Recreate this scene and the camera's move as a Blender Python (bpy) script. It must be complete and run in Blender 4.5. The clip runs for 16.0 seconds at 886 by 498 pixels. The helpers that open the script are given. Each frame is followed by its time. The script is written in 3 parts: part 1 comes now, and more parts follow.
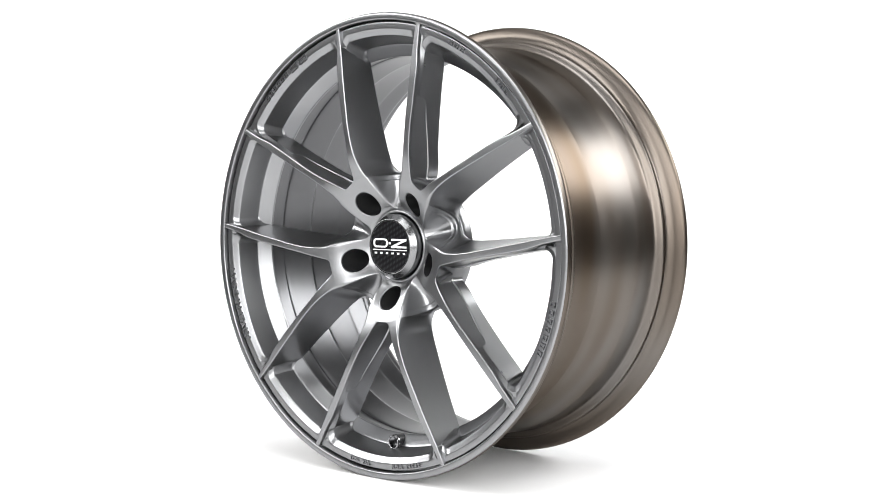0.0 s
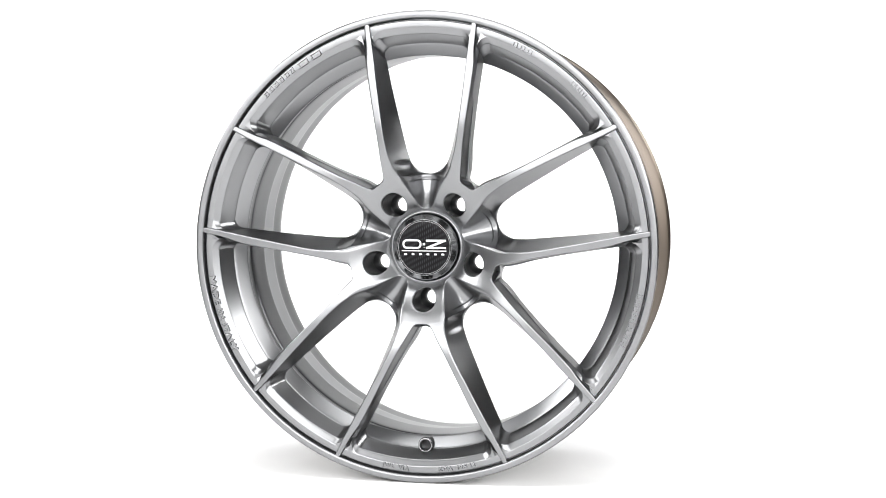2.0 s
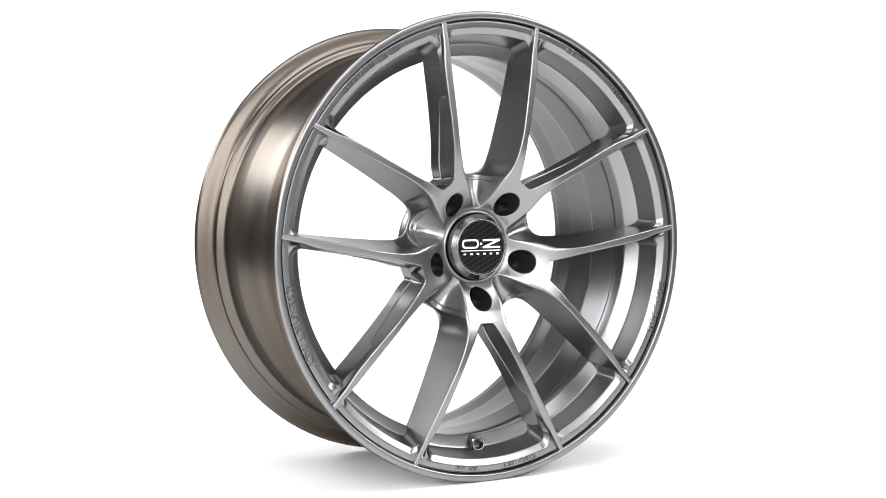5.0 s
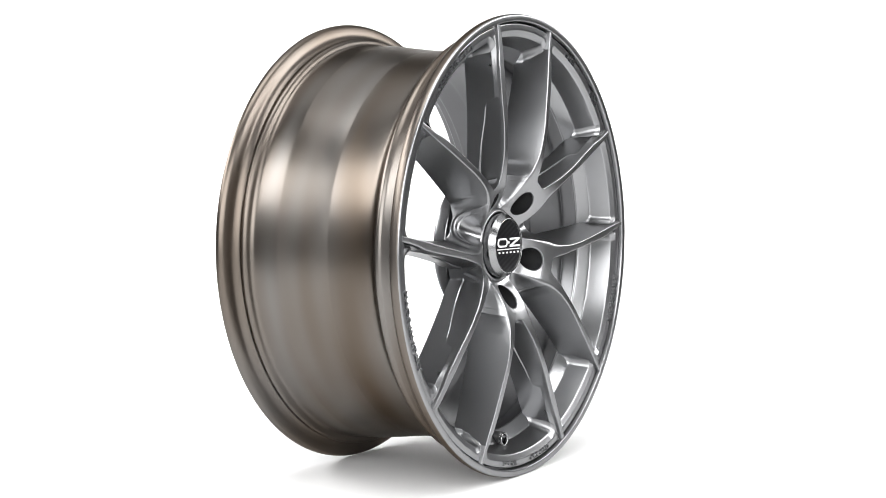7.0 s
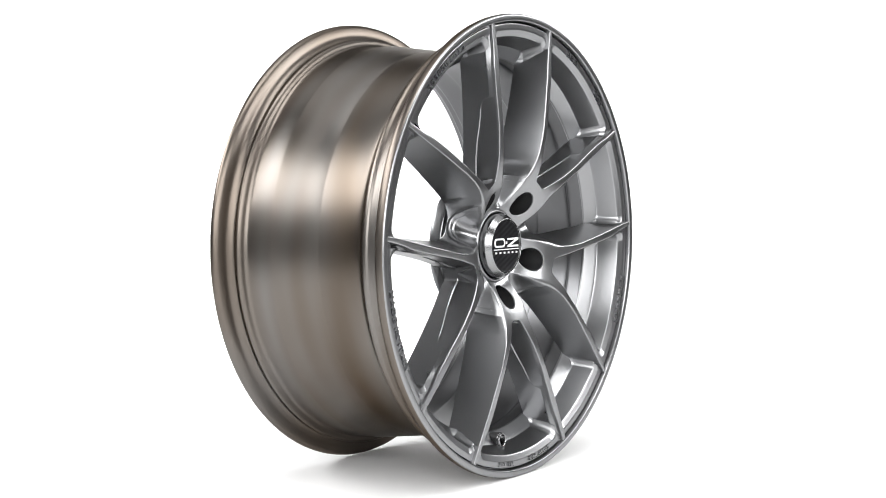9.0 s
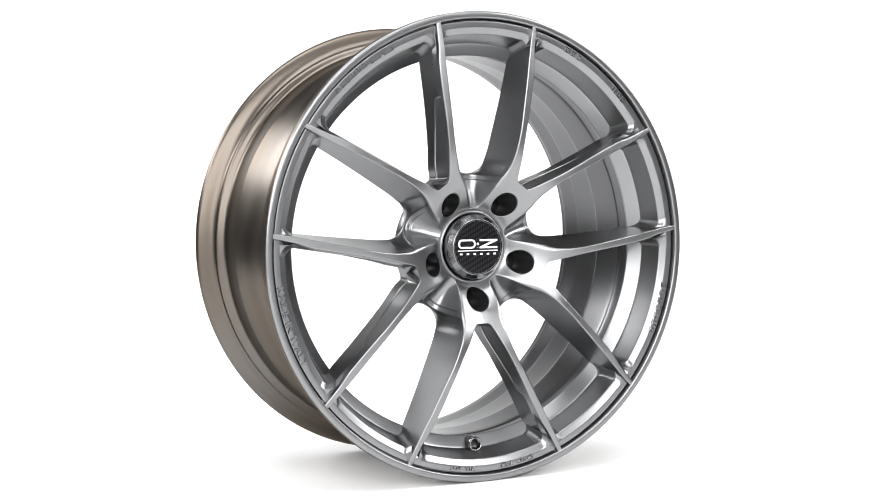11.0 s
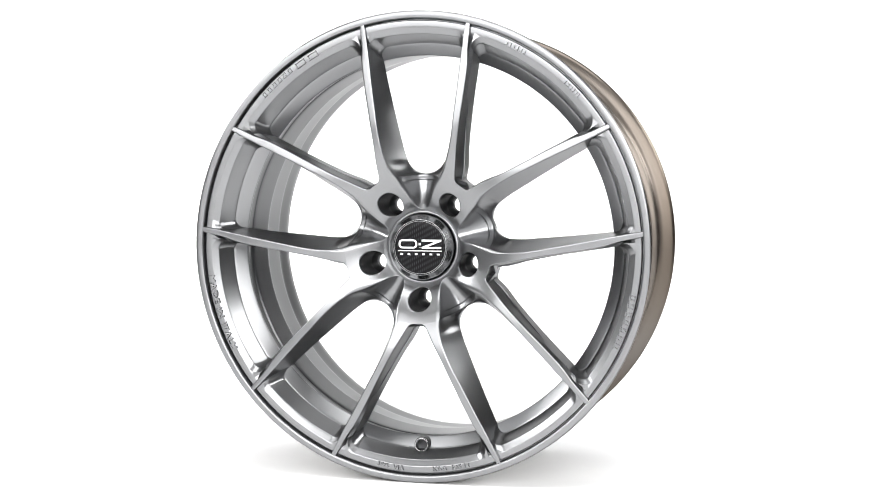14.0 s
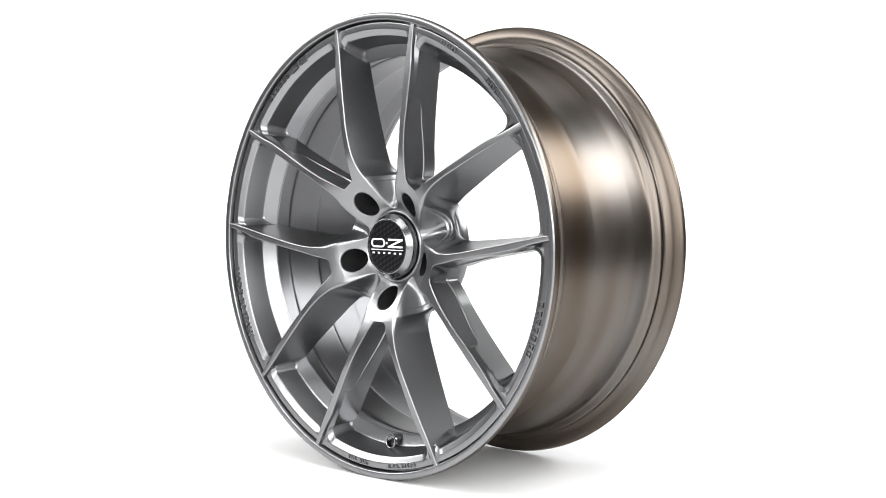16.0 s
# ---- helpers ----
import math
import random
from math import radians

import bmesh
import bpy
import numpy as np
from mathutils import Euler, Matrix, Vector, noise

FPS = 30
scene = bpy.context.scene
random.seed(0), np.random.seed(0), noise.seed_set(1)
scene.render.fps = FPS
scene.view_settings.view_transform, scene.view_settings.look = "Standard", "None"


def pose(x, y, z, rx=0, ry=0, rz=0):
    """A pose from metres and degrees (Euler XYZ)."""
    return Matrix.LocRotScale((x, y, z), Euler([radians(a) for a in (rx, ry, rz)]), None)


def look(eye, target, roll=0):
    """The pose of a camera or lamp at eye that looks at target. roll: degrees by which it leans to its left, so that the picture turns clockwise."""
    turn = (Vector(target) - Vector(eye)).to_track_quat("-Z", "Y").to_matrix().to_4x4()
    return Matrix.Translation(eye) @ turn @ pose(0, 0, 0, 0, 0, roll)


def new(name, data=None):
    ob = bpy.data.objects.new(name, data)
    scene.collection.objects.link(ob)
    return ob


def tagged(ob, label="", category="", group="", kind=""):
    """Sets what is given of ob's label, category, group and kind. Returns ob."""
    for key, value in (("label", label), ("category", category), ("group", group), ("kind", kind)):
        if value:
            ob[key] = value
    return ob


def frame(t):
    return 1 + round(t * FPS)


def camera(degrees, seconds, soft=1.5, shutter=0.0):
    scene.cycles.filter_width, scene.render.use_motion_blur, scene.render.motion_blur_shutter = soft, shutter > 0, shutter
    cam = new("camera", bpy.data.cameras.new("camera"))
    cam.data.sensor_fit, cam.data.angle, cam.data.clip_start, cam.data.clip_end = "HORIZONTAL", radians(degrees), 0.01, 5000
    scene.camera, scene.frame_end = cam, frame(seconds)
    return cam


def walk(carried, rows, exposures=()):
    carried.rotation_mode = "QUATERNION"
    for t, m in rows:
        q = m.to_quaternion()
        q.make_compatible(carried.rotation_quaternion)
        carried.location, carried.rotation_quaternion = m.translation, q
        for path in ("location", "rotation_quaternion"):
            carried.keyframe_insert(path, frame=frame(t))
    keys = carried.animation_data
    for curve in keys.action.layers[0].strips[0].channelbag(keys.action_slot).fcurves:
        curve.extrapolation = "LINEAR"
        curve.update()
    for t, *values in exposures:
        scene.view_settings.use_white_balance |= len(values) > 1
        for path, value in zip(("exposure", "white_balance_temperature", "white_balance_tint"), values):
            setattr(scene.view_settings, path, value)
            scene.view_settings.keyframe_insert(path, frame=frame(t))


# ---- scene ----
# camera: on a stand before the turning wheel
cam = camera(32.855, 16.0, soft=0.9)
EYE = pose(0.0007, -1.6596, 0.3292, 90 - 3.09, 0, 0)
walk(cam, [(0.0, EYE), (16.0, EYE)])

# ---- light: a white photo studio, softboxes on either side, overhead and before the wheel ----
world = bpy.data.worlds.new("studio_air")
world.use_nodes = True
world.node_tree.nodes["Background"].inputs["Color"].default_value = (1, 1, 1, 1)
world.node_tree.nodes["Background"].inputs["Strength"].default_value = 0.05
scene.world = world
scene.view_settings.exposure = 0.0


def softbox(name, eye, target, w, h, watts, spread=180):
    lamp = bpy.data.lights.new(name, "AREA")
    lamp.spread = radians(spread)
    lamp.shape, lamp.size, lamp.size_y, lamp.energy = "RECTANGLE", w, h, watts
    ob = new(name, lamp)
    ob.matrix_world = look(eye, target)
    return ob


for side, label in ((-1, "left_softbox"), (1, "right_softbox")):
    softbox(label, (side * 1.75, 0.17, 1.24), (0, 0.17, 0.99), 2.55, 0.74, 56)
softbox("front_softbox", (0, -2.45, 1.08), (0, 0, 0.30), 4.6, 1.45, 129)
softbox("overhead_softbox", (0, -0.65, 2.40), (0, -0.25, 0.2), 2.6, 1.1, 54)
softbox("rear_overhead_softbox", (0, 0.9, 2.5), (0, 0.6, 0), 3.0, 1.5, 16)
# added fill that whitens the backdrop; narrow spread keeps it off the wheel
softbox("backdrop_fill_lamp", (0, 1.0, 2.1), (0, 2.0, 0.1), 2.4, 0.7, 30, 100)


# ---- materials ----
def shader(name):
    m = bpy.data.materials.new(name)
    m.use_nodes = True
    t = m.node_tree
    return m, t, t.nodes["Principled BSDF"]


def node(t, kind, **values):
    n = t.nodes.new(kind)
    for k, v in values.items():
        n.inputs[k.replace("_", " ")].default_value = v
    return n


def ramp(t, source, stops):
    n = t.nodes.new("ShaderNodeValToRGB")
    e = n.color_ramp.elements
    e[0].position, e[0].color = stops[0][0], (*stops[0][1], 1)
    e[1].position, e[1].color = stops[-1][0], (*stops[-1][1], 1)
    for p, c in stops[1:-1]:
        e.new(p).color = (*c, 1)
    t.links.new(source, n.inputs["Fac"])
    return n.outputs["Color"]


def plain(name, colour, rough, metal=0.0, bump=0.0, scale=400.0, vary=0.06, coat=0.0, edge=1.0, uneven=0.08):
    """A surface with fine grain and faint clouding."""
    m, t, b = shader(name)
    co = t.nodes.new("ShaderNodeTexCoord").outputs["Object"]
    big = node(t, "ShaderNodeTexNoise", Scale=14.0, Detail=4.0)
    fine = node(t, "ShaderNodeTexNoise", Scale=scale, Detail=2.0)
    t.links.new(co, big.inputs["Vector"])
    t.links.new(co, fine.inputs["Vector"])
    lo, hi = [tuple(c * k for c in colour) for k in (1 - vary, 1 + vary)]
    t.links.new(ramp(t, big.outputs["Fac"], [(0.3, lo), (0.7, hi)]), b.inputs["Base Color"])
    t.links.new(ramp(t, fine.outputs["Fac"], [(0.2, (rough * (1 - uneven),) * 3), (0.8, (rough * (1 + uneven),) * 3)]), b.inputs["Roughness"])
    b.inputs["Metallic"].default_value = metal
    b.inputs["Specular Tint"].default_value = (edge, edge, edge, 1)
    b.inputs["Coat Weight"].default_value = coat
    b.inputs["Coat Roughness"].default_value = 0.12
    if bump:
        n = node(t, "ShaderNodeBump", Strength=bump, Distance=0.0004)
        t.links.new(fine.outputs["Fac"], n.inputs["Height"])
        t.links.new(n.outputs["Normal"], b.inputs["Normal"])
    return m


def raw_barrel():
    """Turned and clear-lacquered alloy: warm grey with fine rings round the axle and cloudy tarnish."""
    m, t, b = shader("turned_barrel_alloy")
    co = t.nodes.new("ShaderNodeTexCoord").outputs["Object"]
    sep = t.nodes.new("ShaderNodeSeparateXYZ")
    t.links.new(co, sep.inputs[0])
    rings = node(t, "ShaderNodeTexNoise", Scale=700.0, Detail=2.0)
    rings.noise_dimensions = "1D"
    t.links.new(sep.outputs["Y"], rings.inputs["W"])
    broad = node(t, "ShaderNodeTexNoise", Scale=20.0, Detail=1.0)
    broad.noise_dimensions = "1D"
    t.links.new(sep.outputs["Y"], broad.inputs["W"])
    stretch = t.nodes.new("ShaderNodeMapping")
    stretch.inputs["Scale"].default_value = (1.0, 4.5, 1.0)
    t.links.new(co, stretch.inputs["Vector"])
    cloud = node(t, "ShaderNodeTexNoise", Scale=5.0, Detail=1.0, Roughness=0.4)
    t.links.new(stretch.outputs[0], cloud.inputs["Vector"])
    mix = node(t, "ShaderNodeMath")
    mix.operation = "ADD"
    halved = node(t, "ShaderNodeMath")
    halved.operation = "MULTIPLY"
    halved.inputs[1].default_value = 0.5
    t.links.new(mix.outputs[0], halved.inputs[0])
    t.links.new(broad.outputs["Fac"], mix.inputs[0])
    t.links.new(cloud.outputs["Fac"], mix.inputs[1])
    t.links.new(ramp(t, halved.outputs[0], [(0.34, (0.098, 0.076, 0.058)), (0.5, (0.138, 0.121, 0.106)), (0.64, (0.180, 0.172, 0.164))]), b.inputs["Base Color"])
    smear = node(t, "ShaderNodeTexNoise", Scale=9.0, Detail=1.0)
    t.links.new(stretch.outputs[0], smear.inputs["Vector"])
    t.links.new(ramp(t, smear.outputs["Fac"], [(0.3, (0.29,) * 3), (0.7, (0.35,) * 3)]), b.inputs["Roughness"])
    b.inputs["Metallic"].default_value = 1.0
    b.inputs["Specular Tint"].default_value = (0.5, 0.48, 0.46, 1)
    n = node(t, "ShaderNodeBump", Strength=0.006, Distance=0.0002)
    t.links.new(rings.outputs["Fac"], n.inputs["Height"])
    t.links.new(n.outputs["Normal"], b.inputs["Normal"])
    return m


def carbon_weave():
    """Black twill weave under gloss lacquer."""
    m, t, b = shader("carbon_weave")
    co = t.nodes.new("ShaderNodeTexCoord").outputs["Object"]
    mp = t.nodes.new("ShaderNodeMapping")
    mp.inputs["Rotation"].default_value = (0, radians(28), 0)
    t.links.new(co, mp.inputs["Vector"])
    a = node(t, "ShaderNodeTexWave", Scale=62.0, Distortion=0.4, Detail=1.0)
    a.bands_direction = "Z"
    c = node(t, "ShaderNodeTexWave", Scale=150.0, Distortion=0.3, Detail=1.0)
    c.bands_direction = "X"
    t.links.new(mp.outputs[0], a.inputs["Vector"])
    t.links.new(co, c.inputs["Vector"])
    mu = node(t, "ShaderNodeMath")
    mu.operation = "MULTIPLY"
    t.links.new(a.outputs["Fac"], mu.inputs[0])
    t.links.new(c.outputs["Fac"], mu.inputs[1])
    t.links.new(ramp(t, mu.outputs[0], [(0.0, (0.003, 0.003, 0.0034)), (1.0, (0.022, 0.022, 0.024))]), b.inputs["Base Color"])
    b.inputs["Roughness"].default_value = 0.3
    b.inputs["Specular IOR Level"].default_value = 0.10
    b.inputs["Coat Weight"].default_value = 0.06
    b.inputs["Coat Roughness"].default_value = 0.08
    return m


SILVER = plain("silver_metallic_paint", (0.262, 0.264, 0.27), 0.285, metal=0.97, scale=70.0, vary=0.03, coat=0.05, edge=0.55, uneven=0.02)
# SILVER made darker: the shade inside the barrel is put into its colour
LINING = plain("shaded_satin_lining", (0.115, 0.116, 0.120), 0.285, metal=0.95, scale=70.0, vary=0.05, coat=0.03, edge=0.65, uneven=0.02)
RAW = raw_barrel()
CARBON = carbon_weave()
CHROME = plain("satin_chrome", (0.30, 0.30, 0.305), 0.22, metal=1.0, vary=0.03)
WHITE = plain("white_print", (0.70, 0.70, 0.70), 0.4, vary=0.02)
# near black: hole shade and the valve end's dark reflection are in this colour
BORE = plain("shade_dark_metal", (0.022, 0.022, 0.023), 0.5, metal=0.5, vary=0.15)
CAPRING = plain("satin_cap_ring", (0.27, 0.273, 0.277), 0.25, metal=1.0, vary=0.02)
SWEEP = plain("white_studio_sweep", (0.70, 0.70, 0.70), 0.8, vary=0.012, scale=120.0)
STUDIO = plain("grey_studio_wall", (0.07, 0.07, 0.072), 0.85, vary=0.06, scale=60.0)


# ---- building helpers ----
def finish(bm, name, material, smooth=True, sharp=None):
    me = bpy.data.meshes.new(name)
    bm.to_mesh(me)
    bm.free()
    me.materials.append(material)
    for p in me.polygons:
        p.use_smooth = smooth
    if sharp:
        me.set_sharp_from_angle(angle=radians(sharp))
    return me


def part(name, me, parent, label=""):
    ob = new(name, me)
    ob.parent = parent
    return tagged(ob, label)


def mesh_from(verts, faces, name, material, normals=None, sharp=None):
    me = bpy.data.meshes.new(name)
    me.from_pydata([tuple(v) for v in verts], [], faces)
    me.materials.append(material)
    for p in me.polygons:
        p.use_smooth = True
    if sharp:
        me.set_sharp_from_angle(angle=radians(sharp))
    if normals is not None:
        me.normals_split_custom_set_from_vertices([tuple(n) for n in normals])
    me.update()
    return me


def rounded(points, times=2, closed=False):
    """A profile with its corners cut, so that every edge is softly broken."""
    p = [np.array(q, float) for q in points]
    for _ in range(times):
        q = [] if closed else [p[0]]
        pairs = list(zip(p, p[1:] + p[:1])) if closed else list(zip(p, p[1:]))
        for k, (a, b) in enumerate(pairs):
            first, last = (not closed and k == 0), (not closed and k == len(pairs) - 1)
            if not first:
                q.append(a * 0.78 + b * 0.22)
            if not last:
                q.append(a * 0.22 + b * 0.78)
        if not closed:
            q.append(p[-1])
        p = q
    return p


FRONT = -0.1071                      # the wheel's front plane on its axle, which lies along y
AXLE = Vector((-0.0014, 0, 0.2456))   # the axle's middle over the turntable's centre


def place(r, deg, d):
    """A point of the wheel: radius, angle from straight up (clockwise as seen), depth behind the front plane."""
    a = radians(deg)
    return (AXLE.x + r * math.sin(a), FRONT + d, AXLE.z + r * math.cos(a))


def lathe(profile, name, material, seg=192, times=2, closed=False, sharp=40):
    """Turn a profile of (depth, radius) about the axle."""
    prof = rounded(profile, times, closed)
    n = len(prof)
    verts = [place(r, 360 * k / seg, d) for k in range(seg) for d, r in prof]
    faces = [(k * n + j, k * n + (j + 1) % n, ((k + 1) % seg) * n + (j + 1) % n, ((k + 1) % seg) * n + j)
             for k in range(seg) for j in range(n if closed else n - 1)]
    return mesh_from(verts, faces, name, material, sharp=sharp)


def curve_through(pairs):
    """A smooth monotone curve through (x, y) pairs."""
    x, y = np.array(pairs, float).T
    h, s = np.diff(x), np.diff(y) / np.diff(x)
    m = np.concatenate([[s[0]], np.where(s[1:] * s[:-1] > 0, 2 * s[1:] * s[:-1] / (s[1:] + s[:-1] + 1e-30), 0), [s[-1]]])

    def f(v):
        v = min(max(v, x[0]), x[-1])
        i = min(max(int(np.searchsorted(x, v)) - 1, 0), len(h) - 1)
        t = (v - x[i]) / h[i]
        return ((1 + 2 * t) * (1 - t) ** 2 * y[i] + t * (1 - t) ** 2 * h[i] * m[i]
                + t * t * (3 - 2 * t) * y[i + 1] + t * t * (t - 1) * h[i] * m[i + 1])
    return f


# ---- the studio ----
def slab(name, x0, x1, y0, y1, z0, z1, label, category, material):
    bm = bmesh.new()
    bmesh.ops.create_cube(bm, size=1, matrix=Matrix.LocRotScale(((x0 + x1) / 2, (y0 + y1) / 2, (z0 + z1) / 2), None, (x1 - x0, y1 - y0, z1 - z0)))
    return tagged(new(name, finish(bm, name, material, smooth=False)), label, category, kind="structure")


def studio():
    # a wide white paper sweep: floor, curving up behind into the backdrop
    half, bend, start, top = 1.34, 0.7, 1.9, 1.9
    line = [(-2.1, 0.0), (start, 0.0)]
    line += [(start + bend * math.sin(a), bend - bend * math.cos(a)) for a in np.linspace(0.08, math.pi / 2, 18)]
    line += [(start + bend, top)]
    verts = [(x, y, z) for y, z in line for x in (-half, half)]
    faces = [(2 * k, 2 * k + 1, 2 * k + 3, 2 * k + 2) for k in range(len(line) - 1)]
    tagged(new("backdrop", mesh_from(verts, faces, "backdrop", SWEEP)), "seamless white paper sweep, floor curving up into backdrop", "backdrop", kind="structure")
    slab("floor", -4.7, 4.7, -5.4, 4.7, -0.2, -0.004, "plain grey studio floor under the paper", "floor", STUDIO)
    slab("wall_west", -4.7, -4.503, -5.2, 4.5, -0.003, 3.6, "plain grey studio side wall", "wall", STUDIO)
    slab("wall_east", 4.503, 4.7, -5.2, 4.5, -0.003, 3.6, "plain grey studio side wall", "wall", STUDIO)
    slab("wall_south", -4.7, 4.7, -5.4, -5.203, -0.003, 3.6, "plain grey studio wall behind the camera", "wall", STUDIO)
    slab("wall_north", -4.7, 4.7, 4.503, 4.7, -0.003, 3.6, "plain grey studio wall behind the backdrop", "wall", STUDIO)
    slab("ceiling", -4.7, 4.7, -5.4, 4.7, 3.603, 3.8, "plain grey studio ceiling", "ceiling", STUDIO)


studio()

# ---- the wheel ----
wheel = new("alloy_wheel")
tagged(wheel, "silver ten-spoke alloy car wheel with turned bronze-grey barrel, standing upright", "car wheel")

# rim: silver front flange and inner face, bare turned barrel outside
part("front_flange", lathe([(0.0452, 0.2046), (0.0446, 0.2030), (0.0436, 0.2023), (0.0420, 0.2023), (0.0412, 0.2030), (0.0324, 0.2134), (0.0318, 0.2146), (0.0302, 0.2153), (0.0102, 0.2218), (0.0090, 0.2222), (0.0083, 0.2228), (0.0060, 0.2273), (0.0054, 0.2284), (0.0050, 0.2292),
                            (0.0047, 0.2352), (0.0050, 0.2356), (0.0088, 0.2361), (0.0088, 0.2371), (0.0014, 0.2378), (0.0002, 0.2390), (0.0, 0.2438),
                            (0.0006, 0.2449), (0.0015, 0.2454)], "front_flange", SILVER), wheel, "silver painted front flange ring")
part("barrel", lathe([(0.0014, 0.2454), (0.0030, 0.2458), (0.0065, 0.2458), (0.0098, 0.2447), (0.0125, 0.2428), (0.0140, 0.2360), (0.0160, 0.2300), (0.0200, 0.2284), (0.0320, 0.2276), (0.0345, 0.2290),
                      (0.0380, 0.2288), (0.0405, 0.2265), (0.0480, 0.2170), (0.0545, 0.2122), (0.0610, 0.2114), (0.0850, 0.2112), (0.1050, 0.2113), (0.1075, 0.2114), (0.1100, 0.2118), (0.1140, 0.2124), (0.1600, 0.2184),
                      (0.1630, 0.2188), (0.1650, 0.2190), (0.1680, 0.2191), (0.1930, 0.2196), (0.1962, 0.2212), (0.1982, 0.2262), (0.2002, 0.2284), (0.2032, 0.2282), (0.2055, 0.2270), (0.2090, 0.2284), (0.2118, 0.2325),
                      (0.2132, 0.2375), (0.2155, 0.2430), (0.2185, 0.2450), (0.2222, 0.2448), (0.2239, 0.2430), (0.2236, 0.2400), (0.2200, 0.2365)],
                     "barrel", RAW), wheel, "turned bronze-grey bare alloy barrel")
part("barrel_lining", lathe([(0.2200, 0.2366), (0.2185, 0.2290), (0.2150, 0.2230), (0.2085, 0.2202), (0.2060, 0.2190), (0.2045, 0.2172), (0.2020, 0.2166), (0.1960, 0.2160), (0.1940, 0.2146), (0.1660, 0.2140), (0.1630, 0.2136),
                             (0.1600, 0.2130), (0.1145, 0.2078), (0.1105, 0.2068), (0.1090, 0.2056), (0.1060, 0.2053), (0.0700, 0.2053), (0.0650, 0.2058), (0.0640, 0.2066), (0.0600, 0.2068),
                             (0.0470, 0.2060), (0.0455, 0.2053), (0.0450, 0.2040)], "barrel_lining", LINING), wheel, "silver painted inside of the barrel, its shade put into a darker grey")

# spokes and hub face, drawn as one half sector from a wide window's middle (0 degrees) to a bolt hole's (36 degrees)
CREST = curve_through([(0.033, 0.0395), (0.040, 0.0343), (0.0426, 0.0326), (0.048, 0.0276), (0.0552, 0.0219), (0.062, 0.0174), (0.0676, 0.0142), (0.075, 0.0110), (0.085, 0.0074), (0.095, 0.0045), (0.105, 0.0023), (0.119, 0.0006), (0.140, -0.0007), (0.180, -0.0005), (0.205, 0.0002), (0.2385, 0.0012)])
BACK = curve_through([(0.0778, 0.0485), (0.090, 0.0475), (0.110, 0.0460), (0.140, 0.0440), (0.170, 0.0425), (0.200, 0.0415), (0.2178, 0.0405), (0.2182, 0.0145), (0.2240, 0.0140), (0.2385, 0.0125)])
SCOOP = curve_through([(0.033, 0.0), (0.0402, 0.0), (0.0412, 0.0008), (0.0430, 0.0030), (0.0470, 0.0087), (0.0530, 0.0160), (0.0600, 0.0230), (0.068, 0.0288), (0.0712, 0.0306), (0.0722, 0.0326), (0.0735, 0.0330), (0.0762, 0.0340), (0.0772, 0.0352), (0.0778, 0.0376)])
C_LEFT = curve_through([(0.033, 0.5), (0.0400, 1.5), (0.0408, 4.0), (0.0425, 8.0), (0.046, 11.0), (0.055, 13.8), (0.069, 17.0), (0.080, 19.0), (0.090, 19.9), (0.100, 19.8), (0.115, 19.0), (0.148, 16.6), (0.186, 14.7), (0.214, 13.7), (0.2385, 13.25)])
C_RIGHT = curve_through([(0.0797, 33.2), (0.0800, 32.2), (0.0806, 31.2), (0.0816, 30.3), (0.0835, 29.4), (0.0865, 28.5), (0.0915, 27.2), (0.118, 22.4), (0.146, 19.7), (0.175, 17.9), (0.198, 16.6), (0.214, 15.4), (0.2385, 14.4)])
U_BACK = curve_through([(0.0778, 0.0), (0.0781, 1.6), (0.0808, 6.5), (0.0865, 10.6), (0.0926, 12.4), (0.111, 13.2), (0.1413, 13.2), (0.1716, 13.1), (0.2003, 12.9), (0.2385, 12.7)])
V_BACK = curve_through([(0.0838, 36.0), (0.08385, 34.0), (0.0842, 32.7), (0.0849, 31.8), (0.0860, 31.1), (0.0915, 30.0), (0.118, 23.9), (0.146, 20.5), (0.175, 18.4), (0.198, 17.3), (0.2385, 15.6)])
LEDGE = curve_through([(0.0838, 0.0312), (0.100, 0.0300), (0.115, 0.0285), (0.140, 0.0228), (0.1625, 0.0176), (0.1665, 0.0085), (0.2385, 0.0092)])   # how deep the ledge on a narrow window's flank lies
BOLT_R, BOLT_A, SEAM = 0.0551, 0.0125, 0.0900


CORNER = 0.0100                      # the radius of the windows' outer corners
WALL = curve_through([(0.0, 0.2420), (0.0050, 0.2292), (0.0054, 0.2284), (0.0060, 0.2273), (0.0083, 0.2228), (0.0090, 0.2222), (0.0102, 0.2218), (0.0302, 0.2153), (0.0316, 0.2146), (0.0322, 0.2138), (0.0600, 0.2120)])
FLANK_T = tuple(np.linspace(0, 0.97, 25))
FLANK_D = (0.041, 0.0385, 0.036, 0.030, 0.024, 0.019, 0.0155, *np.linspace(0.0135, 0.0050, 18))


def bend_corner(a, b, c, reach, n):
    """n points that round the corner b between a and c."""
    a, b, c = (np.array(v, float) for v in (a, b, c))
    la, lc = np.linalg.norm(a - b) + 1e-12, np.linalg.norm(c - b) + 1e-12
    p, q = b + (a - b) * min(reach / la, 0.45), b + (c - b) * min(reach / lc, 0.45)
    return [p * (1 - t) ** 2 + b * 2 * t * (1 - t) + q * t * t for t in np.linspace(0, 1, n)]


